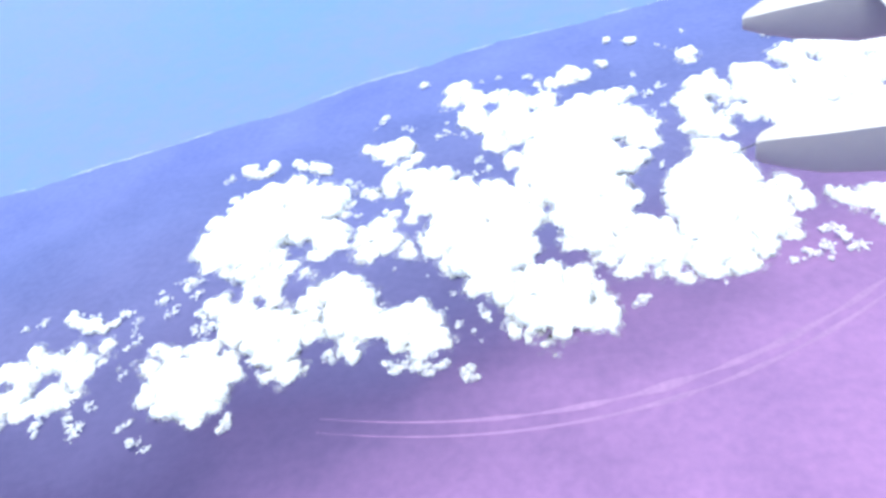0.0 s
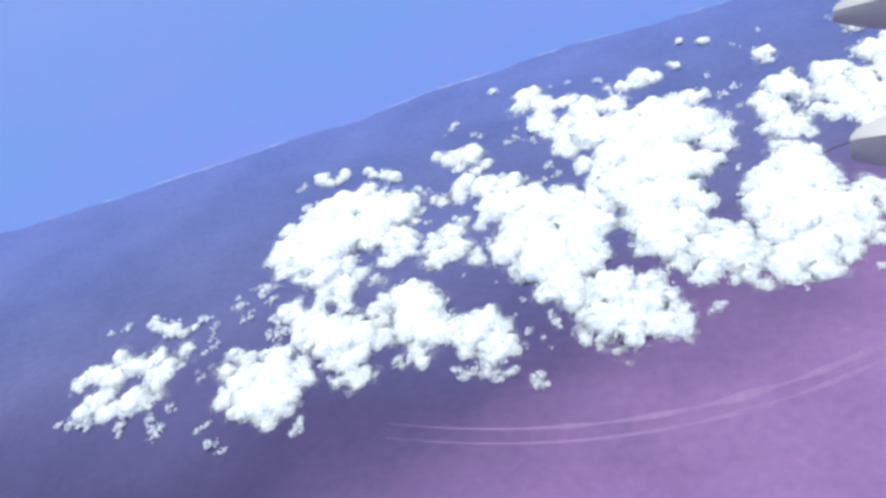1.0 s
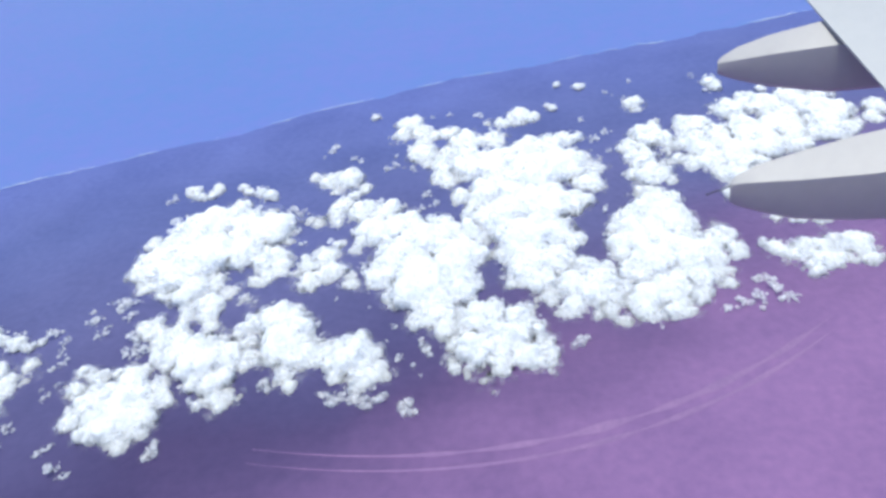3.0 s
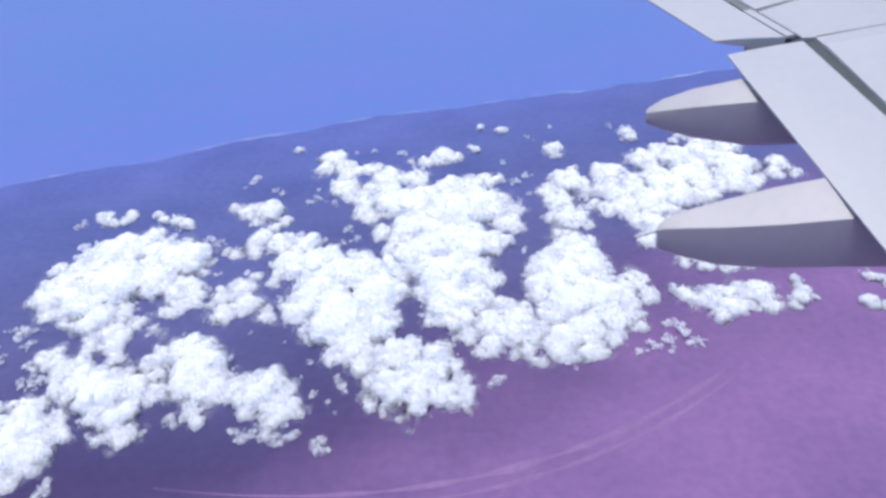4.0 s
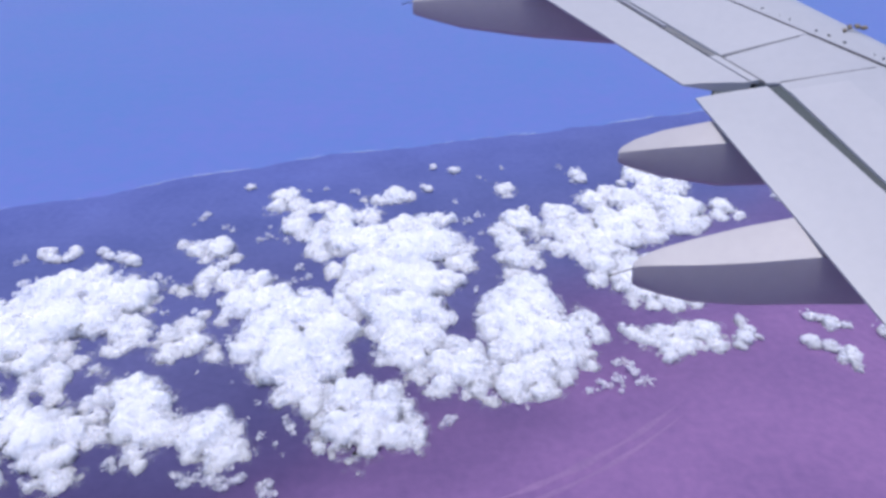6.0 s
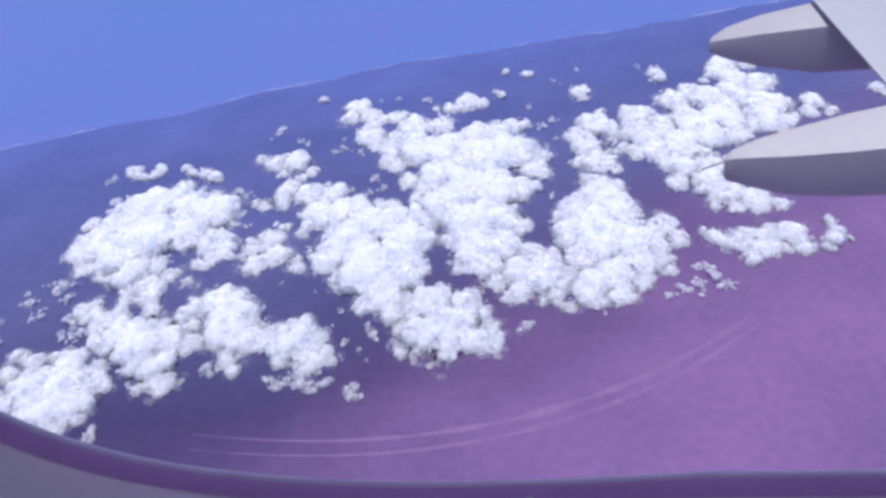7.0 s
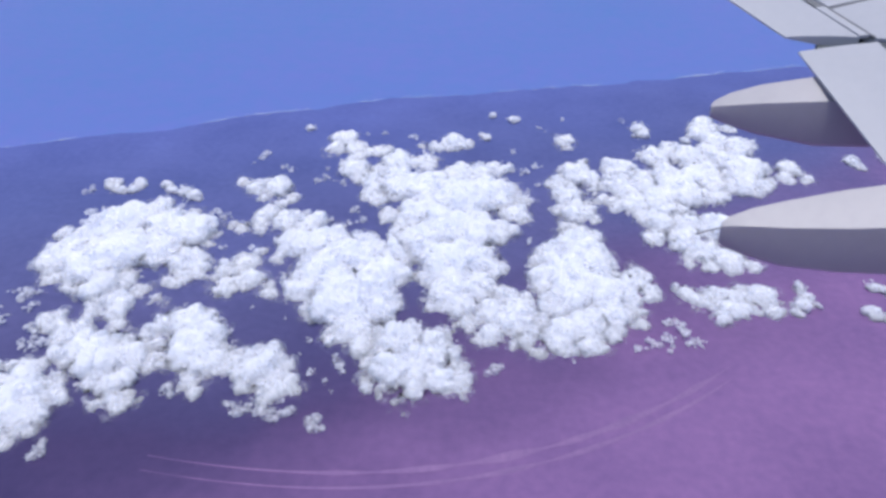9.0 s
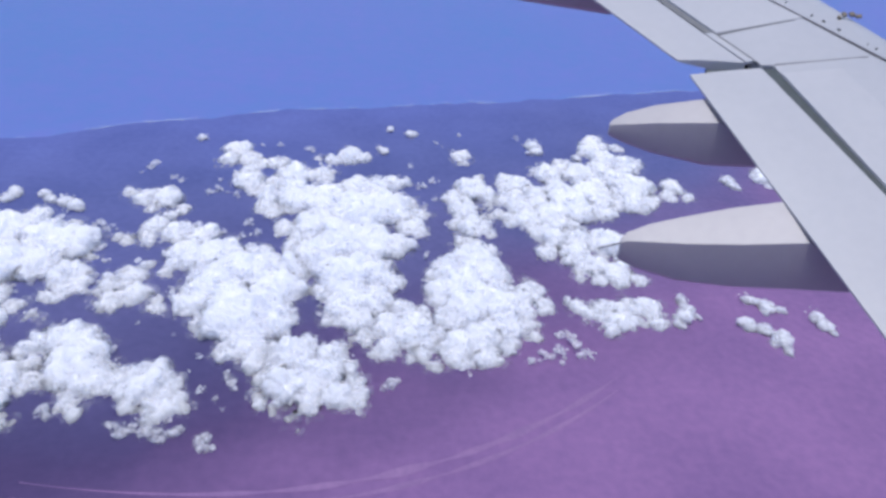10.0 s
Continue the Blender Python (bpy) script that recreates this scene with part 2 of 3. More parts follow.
def solid(name, v, f, mat):
    me = bpy.data.meshes.new(name)
    me.vertices.add(len(v))
    me.vertices.foreach_set("co", v.ravel())
    me.loops.add(f.size)
    me.loops.foreach_set("vertex_index", f.ravel())
    me.polygons.add(len(f))
    me.polygons.foreach_set("loop_start", np.arange(len(f)) * 3)
    me.polygons.foreach_set("use_smooth", np.ones(len(f), bool))
    me.materials.append(mat)
    me.update(calc_edges=True)
    return me


def domes(name, size):
    """A cell pattern whose cells swell like the heads of a cauliflower."""
    tex = bpy.data.textures.new(name, "VORONOI")
    tex.noise_scale, tex.noise_intensity = size, 1.0
    return tex


def drift(name, size, depth):
    tex = bpy.data.textures.new(name, "CLOUDS")
    tex.noise_scale, tex.noise_depth = size, depth
    return tex


RAGGED, CURDLE, SHRED = drift("ragged", 26, 4), drift("curdle", 11, 3), drift("shred", 5, 2)
SWELL = [(domes("large_domes", 22), 22), (domes("middle_domes", 9), 9), (domes("small_domes", 4), 4)]


def puffed(ob, voxel, strengths, blend=0):
    re = ob.modifiers.new("skin", "REMESH")
    re.mode, re.voxel_size, re.use_smooth_shade = "VOXEL", voxel, True
    if blend:
        ease = ob.modifiers.new("ease", "SMOOTH")
        ease.factor, ease.iterations = 0.5, blend
    for (tex, size), k in zip(SWELL, strengths):
        if k and size > voxel * 1.6:
            d = ob.modifiers.new("swell", "DISPLACE")
            d.texture, d.texture_coords, d.strength, d.mid_level = tex, "GLOBAL", -k * size, 0.45
    return ob


def torn(ob, tex, strength, middle=0.5):
    d = ob.modifiers.new("torn", "DISPLACE")
    d.texture, d.texture_coords, d.strength, d.mid_level = tex, "GLOBAL", strength, middle


def joined(billows):
    """The billows with small necks between neighbours that do not touch, so that each cloud hangs together."""
    made, todo = [billows[0]], list(billows[1:])
    while todo:
        a, b = min(((a, b) for a in made for b in todo), key=lambda p: math.dist(p[0][:2], p[1][:2]) - p[0][2] - p[1][2])
        gap = math.dist(a[:2], b[:2])
        if gap > 0.8 * (a[2] + b[2]):
            u = 0.5 + 0.5 * (a[2] - b[2]) / (a[2] + b[2])
            made.append((a[0] + (b[0] - a[0]) * u, a[1] + (b[1] - a[1]) * u, max(0.42 * min(a[2], b[2]), 0.8 * gap - 0.6 * (a[2] + b[2]))))
        made.append(b)
        todo.remove(b)
    return made


def cloud(label, x, y, billows, kind="heap"):
    """A cloud about (x, y) on the common base; billows are (dx, dy, radius) in metres."""
    seed = int(abs(x) * 7 + abs(y) * 3)
    rng = np.random.default_rng(seed)
    most = max(r for _, _, r in billows)
    place = Matrix.Translation((x, y, BASE if most < 21 else BASE - 6))
    if kind == "wisp":
        v, f = heap(rng, billows, (0.1, 1.25), (0.09, 0.32), 18, 2, 0.0, 0.8)
        ob = new("cloud_wisp", solid("cloud_wisp", v, f, VEIL))
        ob.matrix_world = place
        puffed(ob, 1.0, (0.0, 0.0, 0.0))
        torn(ob, SHRED, 5.0)
        return tagged(ob, label, "cloud", "fair-weather clouds", "stuff")
    big = most > 20
    billows = joined(billows)
    v, f = heap(rng, billows, (0.4, 0.72) if big else (0.3, 0.62), (0.24, 0.45), 10 if big else 12, 2, 0.88 if big else 0.55, 0.6)
    ob = new("cumulus_cloud", solid("cumulus_cloud", v, f, CLOUD if most > 10 else VEIL))
    ob.matrix_world = place
    puffed(ob, 1.5 if big else 1.0, (0.16 if big else 0.0, 0.2 if big else 0.12, 0.1), 22 if big else 4)
    torn(ob, RAGGED, 26.0 if big else 10.0, 0.46)
    torn(ob, CURDLE, 7.0 if big else 6.0)
    torn(ob, SHRED, 2.2 if big else 2.0)
    tagged(ob, label, "cloud", "fair-weather clouds")
    haze = new("outer_vapour", solid("outer_vapour", v, f, TATTER))
    haze.parent = ob
    haze.scale = (1, 1, 0.7)
    puffed(haze, 1.8, (0.0, 0.0, 0.0), 14 if big else 4)
    torn(haze, None, 6.0 if big else 3.0, 0.0)
    torn(haze, RAGGED, 32.0 if big else 11.0, 0.46)
    torn(haze, CURDLE, 18.0 if big else 9.0)
    torn(haze, SHRED, 9.0 if big else 5.0)
    tagged(haze, "thin translucent vapour round the cloud", kind="stuff")
    v, f = heap(rng, billows, (0.9, 1.14), (0.06, 0.15), 14, 2, 0.0, 0.8, outer=True)
    if v is not None:
        edge = new("frayed_edge", solid("frayed_edge", v, f, VEIL))
        edge.parent = ob
        puffed(edge, 1.0, (0.0, 0.0, 0.0))
        torn(edge, SHRED, 3.0)
        tagged(edge, "thin translucent frayed cloud edge", kind="stuff")
    return ob


cloud("broad arched white cumulus bank curling round a gap", -607, 1036, [(-32, 90, 46), (-66, 55, 50), (-90, 14, 42), (32, 73, 48), (78, 66, 43), (-11, 134, 30), (-104, -35, 36), (-95, -82, 26), (-52, -51, 47), (-10, -20, 51), (48, -2, 41), (103, -27, 31), (133, -49, 24), (-138, 39, 19), (-132, -54, 11), (-4, -109, 32), (-48, -104, 22), (29, -86, 22), (120, 27, 15), (48, 126, 20), (100, -85, 16), (100, 91, 11)])
cloud("ragged white cumulus arm reaching down from the bank", -547, 875, [(-20, 12, 27), (-44, 4, 23), (1, -35, 20), (5, 50, 14), (33, 32, 13), (52, 21, 9), (-52, -20, 14), (26, -63, 13)])
cloud("white cumulus cloud with a drooping lower edge", -515, 750, [(-88, 63, 28), (-55, 38, 35), (-67, 15, 21), (-14, 10, 36), (24, 18, 26), (56, 24, 21), (21, -18, 24), (-9, -23, 20), (58, 1, 17), (13, -35, 15), (43, -66, 20), (21, -70, 12), (64, -61, 10), (-137, 94, 11), (70, 13, 11)])
cloud("thin grey-white cumulus flank with soft edges", -646, 805, [(-9, 10, 15), (3, -21, 14), (20, -25, 13), (-14, 36, 8)], "wisp")
cloud("double-humped white cumulus cloud with shaded flank", -366, 776, [(-111, 59, 26), (-108, 25, 19), (-69, 76, 34), (-34, 44, 31), (-91, 104, 18), (-51, 17, 35), (-18, -7, 26), (-31, -43, 18), (-8, 8, 15), (54, -5, 30), (73, -6, 30), (25, 8, 15), (99, -37, 18), (79, -53, 23), (44, -41, 14), (114, -47, 10), (-16, -67, 10), (13, -7, 21), (-3, 29, 14), (32, -19, 17), (7, -29, 13)])
cloud("broken low scraps under the humped cloud", -294, 685, [(-22, -2, 10), (4, -2, 10), (-40, 8, 6), (26, -9, 9), (44, 2, 9), (-10, 3, 7)])
cloud("small ragged white cumulus scrap drifting alone", -415, 709, [(-6, 5, 9), (5, -5, 6)])
cloud("small ragged white cumulus scrap drifting alone", -213, 670, [(-2, -7, 7), (11, -8, 5), (0, 9, 6), (-9, 5, 4)])
cloud("small broken white cumulus cloud between larger banks", -394, 975, [(-14, 41, 27), (-34, 15, 20), (8, -7, 25), (-27, -28, 21), (40, -27, 14), (64, -48, 8), (-44, -15, 11), (3, 69, 10)])
cloud("ragged white cumulus crest with a thin hollow behind", -437, 1206, [(-24, 65, 26), (-56, 84, 15), (18, 66, 26), (45, 26, 18), (-6, -85, 17), (21, -76, 22), (-24, -83, 10), (26, -18, 19), (3, 21, 15)])
cloud("tall white cumulus column with dense bright billows", -250, 998, [(-115, 157, 29), (-77, 149, 31), (-136, 145, 22), (-84, 81, 39), (-38, 83, 42), (-103, 37, 17), (9, 46, 52), (-21, -1, 55), (-53, -42, 35), (34, 74, 41), (72, 1, 46), (92, 50, 31), (58, -50, 48), (18, -82, 48), (-16, -97, 25), (51, -130, 38), (80, -90, 31), (96, -76, 19), (30, -154, 22), (72, -174, 23), (109, 2, 10), (-25, 140, 11), (-64, -69, 13)])
cloud("lumpy white cumulus tongue below the main column", -100, 784, [(-30, 57, 33), (-54, 48, 26), (-13, 70, 22), (18, 58, 23), (41, 37, 22), (5, 13, 34), (-32, -3, 33), (58, 1, 18), (37, -27, 22), (62, -32, 18), (0, -35, 21), (-38, -38, 16), (-62, -42, 12), (-17, -66, 11), (-8, -81, 6), (77, -48, 6), (-64, 8, 15), (25, 79, 12)])
cloud("broken white cumulus arm with torn tips", -289, 1393, [(-54, 132, 13), (-58, 60, 21), (-35, 80, 16), (-13, -1, 22), (11, 48, 18), (14, -63, 19), (42, -71, 24), (54, 71, 11), (61, -139, 25), (40, -143, 11), (-63, 30, 11)])
cloud("broad bright white cumulus cloud with a dense cauliflower top", -84, 1189, [(-119, 200, 36), (-69, 222, 29), (-103, 108, 46), (-50, 103, 52), (2, 166, 35), (46, 179, 31), (80, 201, 27), (68, 94, 51), (16, 55, 53), (100, 112, 27), (-55, 16, 37), (114, 29, 26), (-11, -43, 47), (38, -46, 47), (87, -47, 29), (-47, -95, 41), (-84, -64, 22), (3, -149, 44), (49, -135, 45), (74, -155, 25), (-17, -195, 23), (16, -213, 38), (58, -214, 32), (2, -252, 22), (34, -264, 26), (-124, 2, 12), (126, 81, 21), (130, 9, 18), (-73, -18, 28), (-151, 172, 23), (-129, 130, 25)])
cloud("spreading white cumulus shelf with a puffy rim", 18, 884, [(-1, 67, 25), (-18, 32, 27), (15, 17, 33), (-50, 6, 20), (-19, -19, 23), (31, 56, 19), (47, 3, 27), (-67, -6, 11), (-37, -35, 13), (14, -40, 11), (51, -51, 13), (36, -33, 16)])
cloud("round-topped white cumulus dome with a bright crown", 148, 992, [(-13, 119, 41), (-53, 86, 36), (11, 82, 38), (-30, 34, 48), (14, 33, 34), (-65, 25, 27), (-27, -24, 36), (-55, -51, 28), (19, -11, 33), (53, 0, 34), (77, 30, 27), (91, -5, 19), (73, 64, 13), (63, -42, 23), (27, -66, 32), (-18, -95, 35), (-52, -120, 31), (-6, -131, 24), (-40, -155, 16), (29, -106, 19), (-17, -161, 9), (-31, 185, 15), (3, 183, 11), (73, -80, 9), (-73, 67, 18), (-73, -6, 20), (14, 150, 17)])
cloud("soft white cumulus knoll with a hazy shaded flank", 148, 1287, [(2, 88, 36), (-34, 52, 25), (31, 57, 27), (-17, -3, 30), (-1, -57, 32), (-39, -53, 17), (21, -78, 18), (40, -6, 18)])
cloud("stepped white cumulus ridge under the wing", 310, 1335, [(-74, 77, 35), (-78, 4, 36), (-36, 37, 28), (-106, -4, 22), (-57, -61, 35), (-88, -68, 25), (8, 139, 33), (43, 174, 27), (21, 60, 40), (74, 132, 36), (34, -13, 45), (-15, -53, 32), (95, 77, 40), (84, -17, 32), (107, -17, 19), (-43, -113, 24), (-20, -136, 30), (-37, -191, 20), (72, 43, 35), (-27, -7, 28), (-60, -15, 26), (4, -86, 31), (105, 28, 29)])
cloud("towering white cumulus heads behind the wing fairing", 481, 1482, [(-48, 117, 29), (-19, 83, 37), (-17, 184, 17), (21, 55, 34), (47, 68, 21), (-11, -24, 35), (16, -48, 38), (46, -54, 20), (47, -96, 16), (22, 154, 16), (-3, -136, 28), (-35, -121, 28), (-26, 5, 35), (-44, 21, 28), (-11, -88, 33), (24, -114, 23)])
cloud("bright white cumulus shelf passing beneath the fairing", 363, 1122, [(-28, 84, 33), (-43, 33, 31), (-14, -2, 33), (24, -31, 27), (56, -44, 16), (-35, -23, 19), (21, 70, 36), (54, 48, 36), (-14, -40, 21), (22, -55, 16), (-43, -45, 14)])
cloud("white cumulus cloud with rounded billows and ragged edges", 581, 1413, [(4, 29, 25), (-20, -14, 18), (16, -17, 14)])
cloud("small ragged white cumulus scrap drifting alone", 723, 1474, [(-3, 13, 18), (4, -13, 12)])
cloud("small ragged white cumulus scrap drifting alone", 811, 1504, [(-6, 13, 24), (6, -13, 18)])
cloud("small ragged white cumulus scrap drifting alone", 300, 1595, [(2, 34, 12), (8, -16, 15), (-12, -18, 7)])
cloud("small ragged white cumulus scrap drifting alone", 398, 1558, [(0, 0, 11)])
cloud("white cumulus cloud with rounded billows and ragged edges", 364, 973, [(-63, 11, 21), (-40, 2, 23), (-7, 15, 23), (-3, -15, 26), (27, 21, 21), (48, 20, 23), (58, -2, 20), (-24, -35, 18), (28, -15, 13), (-78, 32, 8), (56, -30, 7)])
cloud("small ragged white cumulus scrap drifting alone", 474, 987, [(1, 35, 12), (3, 4, 13), (-20, -29, 11), (17, -11, 7)])
cloud("flat frayed white cloud patch over dark land", 257, 876, [(5, 38, 11), (21, 17, 13), (-4, -8, 17), (-32, -13, 12), (28, -2, 11), (-54, -29, 8), (38, -6, 8)], "wisp")
cloud("pair of small white cumulus tufts near the wing", 592, 935, [(-27, 27, 14), (-3, 18, 14), (16, -9, 19), (16, -36, 9)])
cloud("small ragged white cumulus scrap drifting alone", 617, 1018, [(-25, 16, 12), (1, -5, 16), (24, -10, 9)])
cloud("small ragged white cumulus scrap drifting alone", 697, 970, [(-7, 21, 15), (1, -1, 14), (7, -21, 8)])
cloud("compact white cumulus heap with soft grey flanks", -631, 678, [(18, 55, 23), (-9, 62, 13), (51, 31, 21), (22, 17, 36), (-18, 6, 33), (-41, 51, 16), (-67, 30, 16), (67, 4, 20), (-39, -26, 21), (-53, -33, 10), (7, -27, 34), (50, -26, 28), (37, -55, 18), (6, -51, 16), (-72, 64, 11), (61, -77, 7), (73, -48, 12), (-96, 31, 8)])
cloud("small ragged white cumulus scrap drifting alone", -533, 596, [(-2, 14, 6), (4, -4, 7), (-2, -10, 4)])
cloud("loose white cumulus cluster with many small tufts", -863, 696, [(-50, 44, 17), (-15, 31, 20), (12, 36, 22), (19, 56, 13), (44, 2, 24), (49, 26, 16), (-76, 14, 20), (-36, 1, 22), (-98, 2, 22), (30, -43, 27), (14, -56, 18), (63, -43, 13), (-35, -43, 20), (-48, -59, 20), (-10, -70, 19), (62, 63, 14), (80, 40, 9)])
cloud("frayed white cloud fringe trailing off the cluster", -830, 606, [(-93, 1, 13), (-113, -1, 7), (5, -1, 14), (46, 7, 10), (74, -8, 11), (71, -25, 7), (71, 26, 9), (-64, 2, 14)], "wisp")
cloud("low row of frayed white cloud crests", -713, 1250, [(-37, 14, 12), (-3, -13, 18), (22, 12, 16), (19, -12, 13)])
cloud("low row of frayed white cloud crests", -601, 1238, [(-36, 23, 12), (7, -2, 18), (-14, 2, 12), (42, -23, 8)])
cloud("thin frayed white cloud wisp beside the larger clouds", -773, 1225, [(0, 0, 12)], "wisp")
cloud("thin frayed white cloud wisp beside the larger clouds", -509, 1165, [(0, 0, 11)], "wisp")
cloud("thin frayed white cloud wisp beside the larger clouds", -334, 982, [(0, 0, 9)], "wisp")
cloud("thin frayed white cloud wisp beside the larger clouds", -359, 894, [(0, 0, 4)], "wisp")
cloud("thin frayed white cloud wisp beside the larger clouds", -256, 826, [(0, 0, 7)], "wisp")
cloud("thin frayed white cloud wisp beside the larger clouds", -213, 796, [(0, 0, 6)], "wisp")
cloud("thin frayed white cloud wisp beside the larger clouds", -239, 761, [(0, 0, 7)], "wisp")
cloud("thin frayed white cloud wisp beside the larger clouds", -218, 744, [(0, 0, 6)], "wisp")
cloud("thin frayed white cloud wisp beside the larger clouds", -206, 728, [(0, 0, 4)], "wisp")
cloud("thin frayed white cloud wisp beside the larger clouds", -303, 873, [(0, 0, 4)], "wisp")
cloud("thin frayed white cloud wisp beside the larger clouds", -263, 797, [(0, 0, 3)], "wisp")
cloud("thin frayed white cloud wisp beside the larger clouds", -255, 1536, [(0, 0, 7)], "wisp")
cloud("thin frayed white cloud wisp beside the larger clouds", -185, 1523, [(0, 0, 12)], "wisp")
cloud("thin frayed white cloud wisp beside the larger clouds", -292, 1535, [(0, 0, 6)], "wisp")
cloud("thin frayed white cloud wisp beside the larger clouds", 26, 1474, [(0, 0, 8)], "wisp")
cloud("thin frayed white cloud wisp beside the larger clouds", -499, 1373, [(0, 0, 4)], "wisp")
cloud("thin frayed white cloud wisp beside the larger clouds", 84, 1600, [(0, 0, 6)], "wisp")
cloud("thin frayed white cloud wisp beside the larger clouds", 137, 1650, [(0, 0, 6)], "wisp")
cloud("thin frayed white cloud wisp beside the larger clouds", 272, 1653, [(0, 0, 8)], "wisp")
cloud("thin frayed white cloud wisp beside the larger clouds", 96, 1587, [(0, 0, 4)], "wisp")
cloud("thin frayed white cloud wisp beside the larger clouds", -334, 1322, [(-21, -13, 9), (0, -5, 11), (31, -17, 11), (-9, 36, 7)], "wisp")
cloud("thin frayed white cloud wisp beside the larger clouds", -484, 1407, [(-3, -10, 8), (2, 10, 7)])
cloud("thin frayed white cloud wisp beside the larger clouds", -423, 1355, [(-8, 7, 8), (8, -8, 8)], "wisp")
cloud("small ragged white cumulus scrap drifting alone", -204, 777, [(0, 0, 7), (-5, 9, 6), (6, -9, 5)])
cloud("thin frayed white cloud wisp beside the larger clouds", -264, 1170, [(3, 29, 10), (26, -2, 11), (2, -20, 7), (-30, -8, 6)], "wisp")
cloud("small ragged white cumulus scrap drifting alone", -422, 1553, [(0, 0, 14)])
cloud("small ragged white cumulus scrap drifting alone", -117, 1489, [(18, 9, 30), (-17, -11, 19), (44, 11, 17), (-47, -7, 10)])
cloud("small ragged white cumulus scrap drifting alone", -38, 1545, [(5, -10, 13), (-4, 9, 9)])
cloud("small ragged white cumulus scrap drifting alone", 133, 1536, [(2, 0, 22), (-10, 23, 13), (8, -25, 14)])
cloud("small ragged white cumulus scrap drifting alone", -21, 1659, [(0, 0, 11)])
cloud("small ragged white cumulus scrap drifting alone", 26, 1637, [(0, 0, 14)])
cloud("small ragged white cumulus scrap drifting alone", 5, 788, [(0, 0, 9), (8, 8, 6), (-8, -9, 5)])
cloud("thin frayed white cloud wisp beside the larger clouds", 64, 1335, [(-11, 44, 12), (8, 72, 10), (12, -6, 9), (-3, -75, 6), (-7, -36, 8)], "wisp")
cloud("thin frayed white cloud wisp beside the larger clouds", 62, 1083, [(-4, 38, 8), (-1, -40, 9), (6, 3, 6)], "wisp")
cloud("thin frayed white cloud wisp beside the larger clouds", -475, 1099, [(-10, 55, 11), (-7, -10, 11), (16, -46, 7)], "wisp")
cloud("frayed white cloud crest above the cluster", -856, 811, [(1, -6, 18), (-52, 18, 11), (34, -15, 10), (44, 1, 8), (-24, 3, 10)])
cloud("thin frayed white cloud wisp beside the larger clouds", -787, 816, [(-11, 14, 10), (16, -3, 8), (22, -30, 7), (-26, 17, 6)], "wisp")
cloud("thin frayed white cloud wisp beside the larger clouds", -966, 814, [(13, 7, 10), (-14, -7, 7)], "wisp")
cloud("thin frayed white cloud wisp beside the larger clouds", -709, 893, [(-1, 6, 15), (-28, 8, 8), (18, -23, 9), (13, 10, 7)], "wisp")
cloud("thin frayed white cloud wisp beside the larger clouds", -741, 851, [(-6, 6, 11), (22, -29, 10), (-18, 0, 6), (22, -9, 5), (-20, 32, 6)], "wisp")
cloud("thin frayed white cloud wisp beside the larger clouds", -753, 755, [(6, 5, 9), (-7, -4, 6)], "wisp")
cloud("thin frayed white cloud wisp beside the larger clouds", -746, 701, [(8, -9, 7), (-7, 9, 4)], "wisp")
cloud("thin frayed white cloud wisp beside the larger clouds", -684, 598, [(2, 0, 7), (6, 8, 5), (-7, -8, 4)], "wisp")
cloud("thin frayed white cloud wisp beside the larger clouds", -639, 563, [(-10, 5, 11), (10, -6, 6)], "wisp")
cloud("thin frayed white cloud wisp beside the larger clouds", -509, 681, [(7, -4, 8), (-8, 3, 5)], "wisp")

# ---- the wing ----
EYE = 700.0


def skin(x, y):
    """Height of the wing's upper skin."""
    return EYE - 5.837 + 0.1586 * x + 0.3976 * y


TE_IN, TE_OUT = lambda y: 2.48 - 0.305 * (y - 7.58), lambda y: 2.46 - 0.677 * (y - 7.70)
HINGE_IN, HINGE_OUT = lambda y: 3.22 - 0.39 * (y - 7.53), lambda y: 3.23 - 0.663 * (y - 7.53)
SPOILER = lambda y: 4.05 - 0.83 * (y - 7.94)
LE = lambda y: 4.33 - 0.652 * (y - 8.57)
ROOT, KINK, TIP = 0.325, 7.60, 19.0
COVE_EDGE = lambda y: HINGE_IN(y) + max(0.045, min(0.118, 0.06 + 0.043 * (y - 6.2)))
wing = tagged(new("aircraft_wing"), "pale grey airliner wing with flaps and pod fairings", "wing")
wing.location = (7, ROOT, skin(7, ROOT))


def hinge(y):
    return HINGE_IN(y) if y < KINK else HINGE_OUT(y)


# wing box: upper skin from the hinge line to the leading edge, rounded nose, lower skin
rings = []
for y in (ROOT, 1.5, 3, 4.5, 6, 7, KINK - 0.01, KINK + 0.01, 8.5, 9.5, 11, 13, 15, 17, TIP):
    x0, x1 = (COVE_EDGE(y) if y < KINK else hinge(y) + 0.02), LE(y)
    c = x1 - x0
    rings.append([(x0 + u * c, y, skin(x0 + u * c, y) + up + drop * c) for u, up, drop in (
        (0, -0.002, 0), (0.25, 0.004, 0), (0.5, 0.004, 0), (0.75, 0, -0.01), (0.88, 0, -0.04), (0.96, 0, -0.085), (1.0, 0, -0.15),
        (0.96, 0, -0.21), (0.7, 0, -0.26), (0.3, 0, -0.2), (0, -0.05, -0.06))])
part("wing_box", sharpen(loft("wing_box", rings, PAINT)), wing)


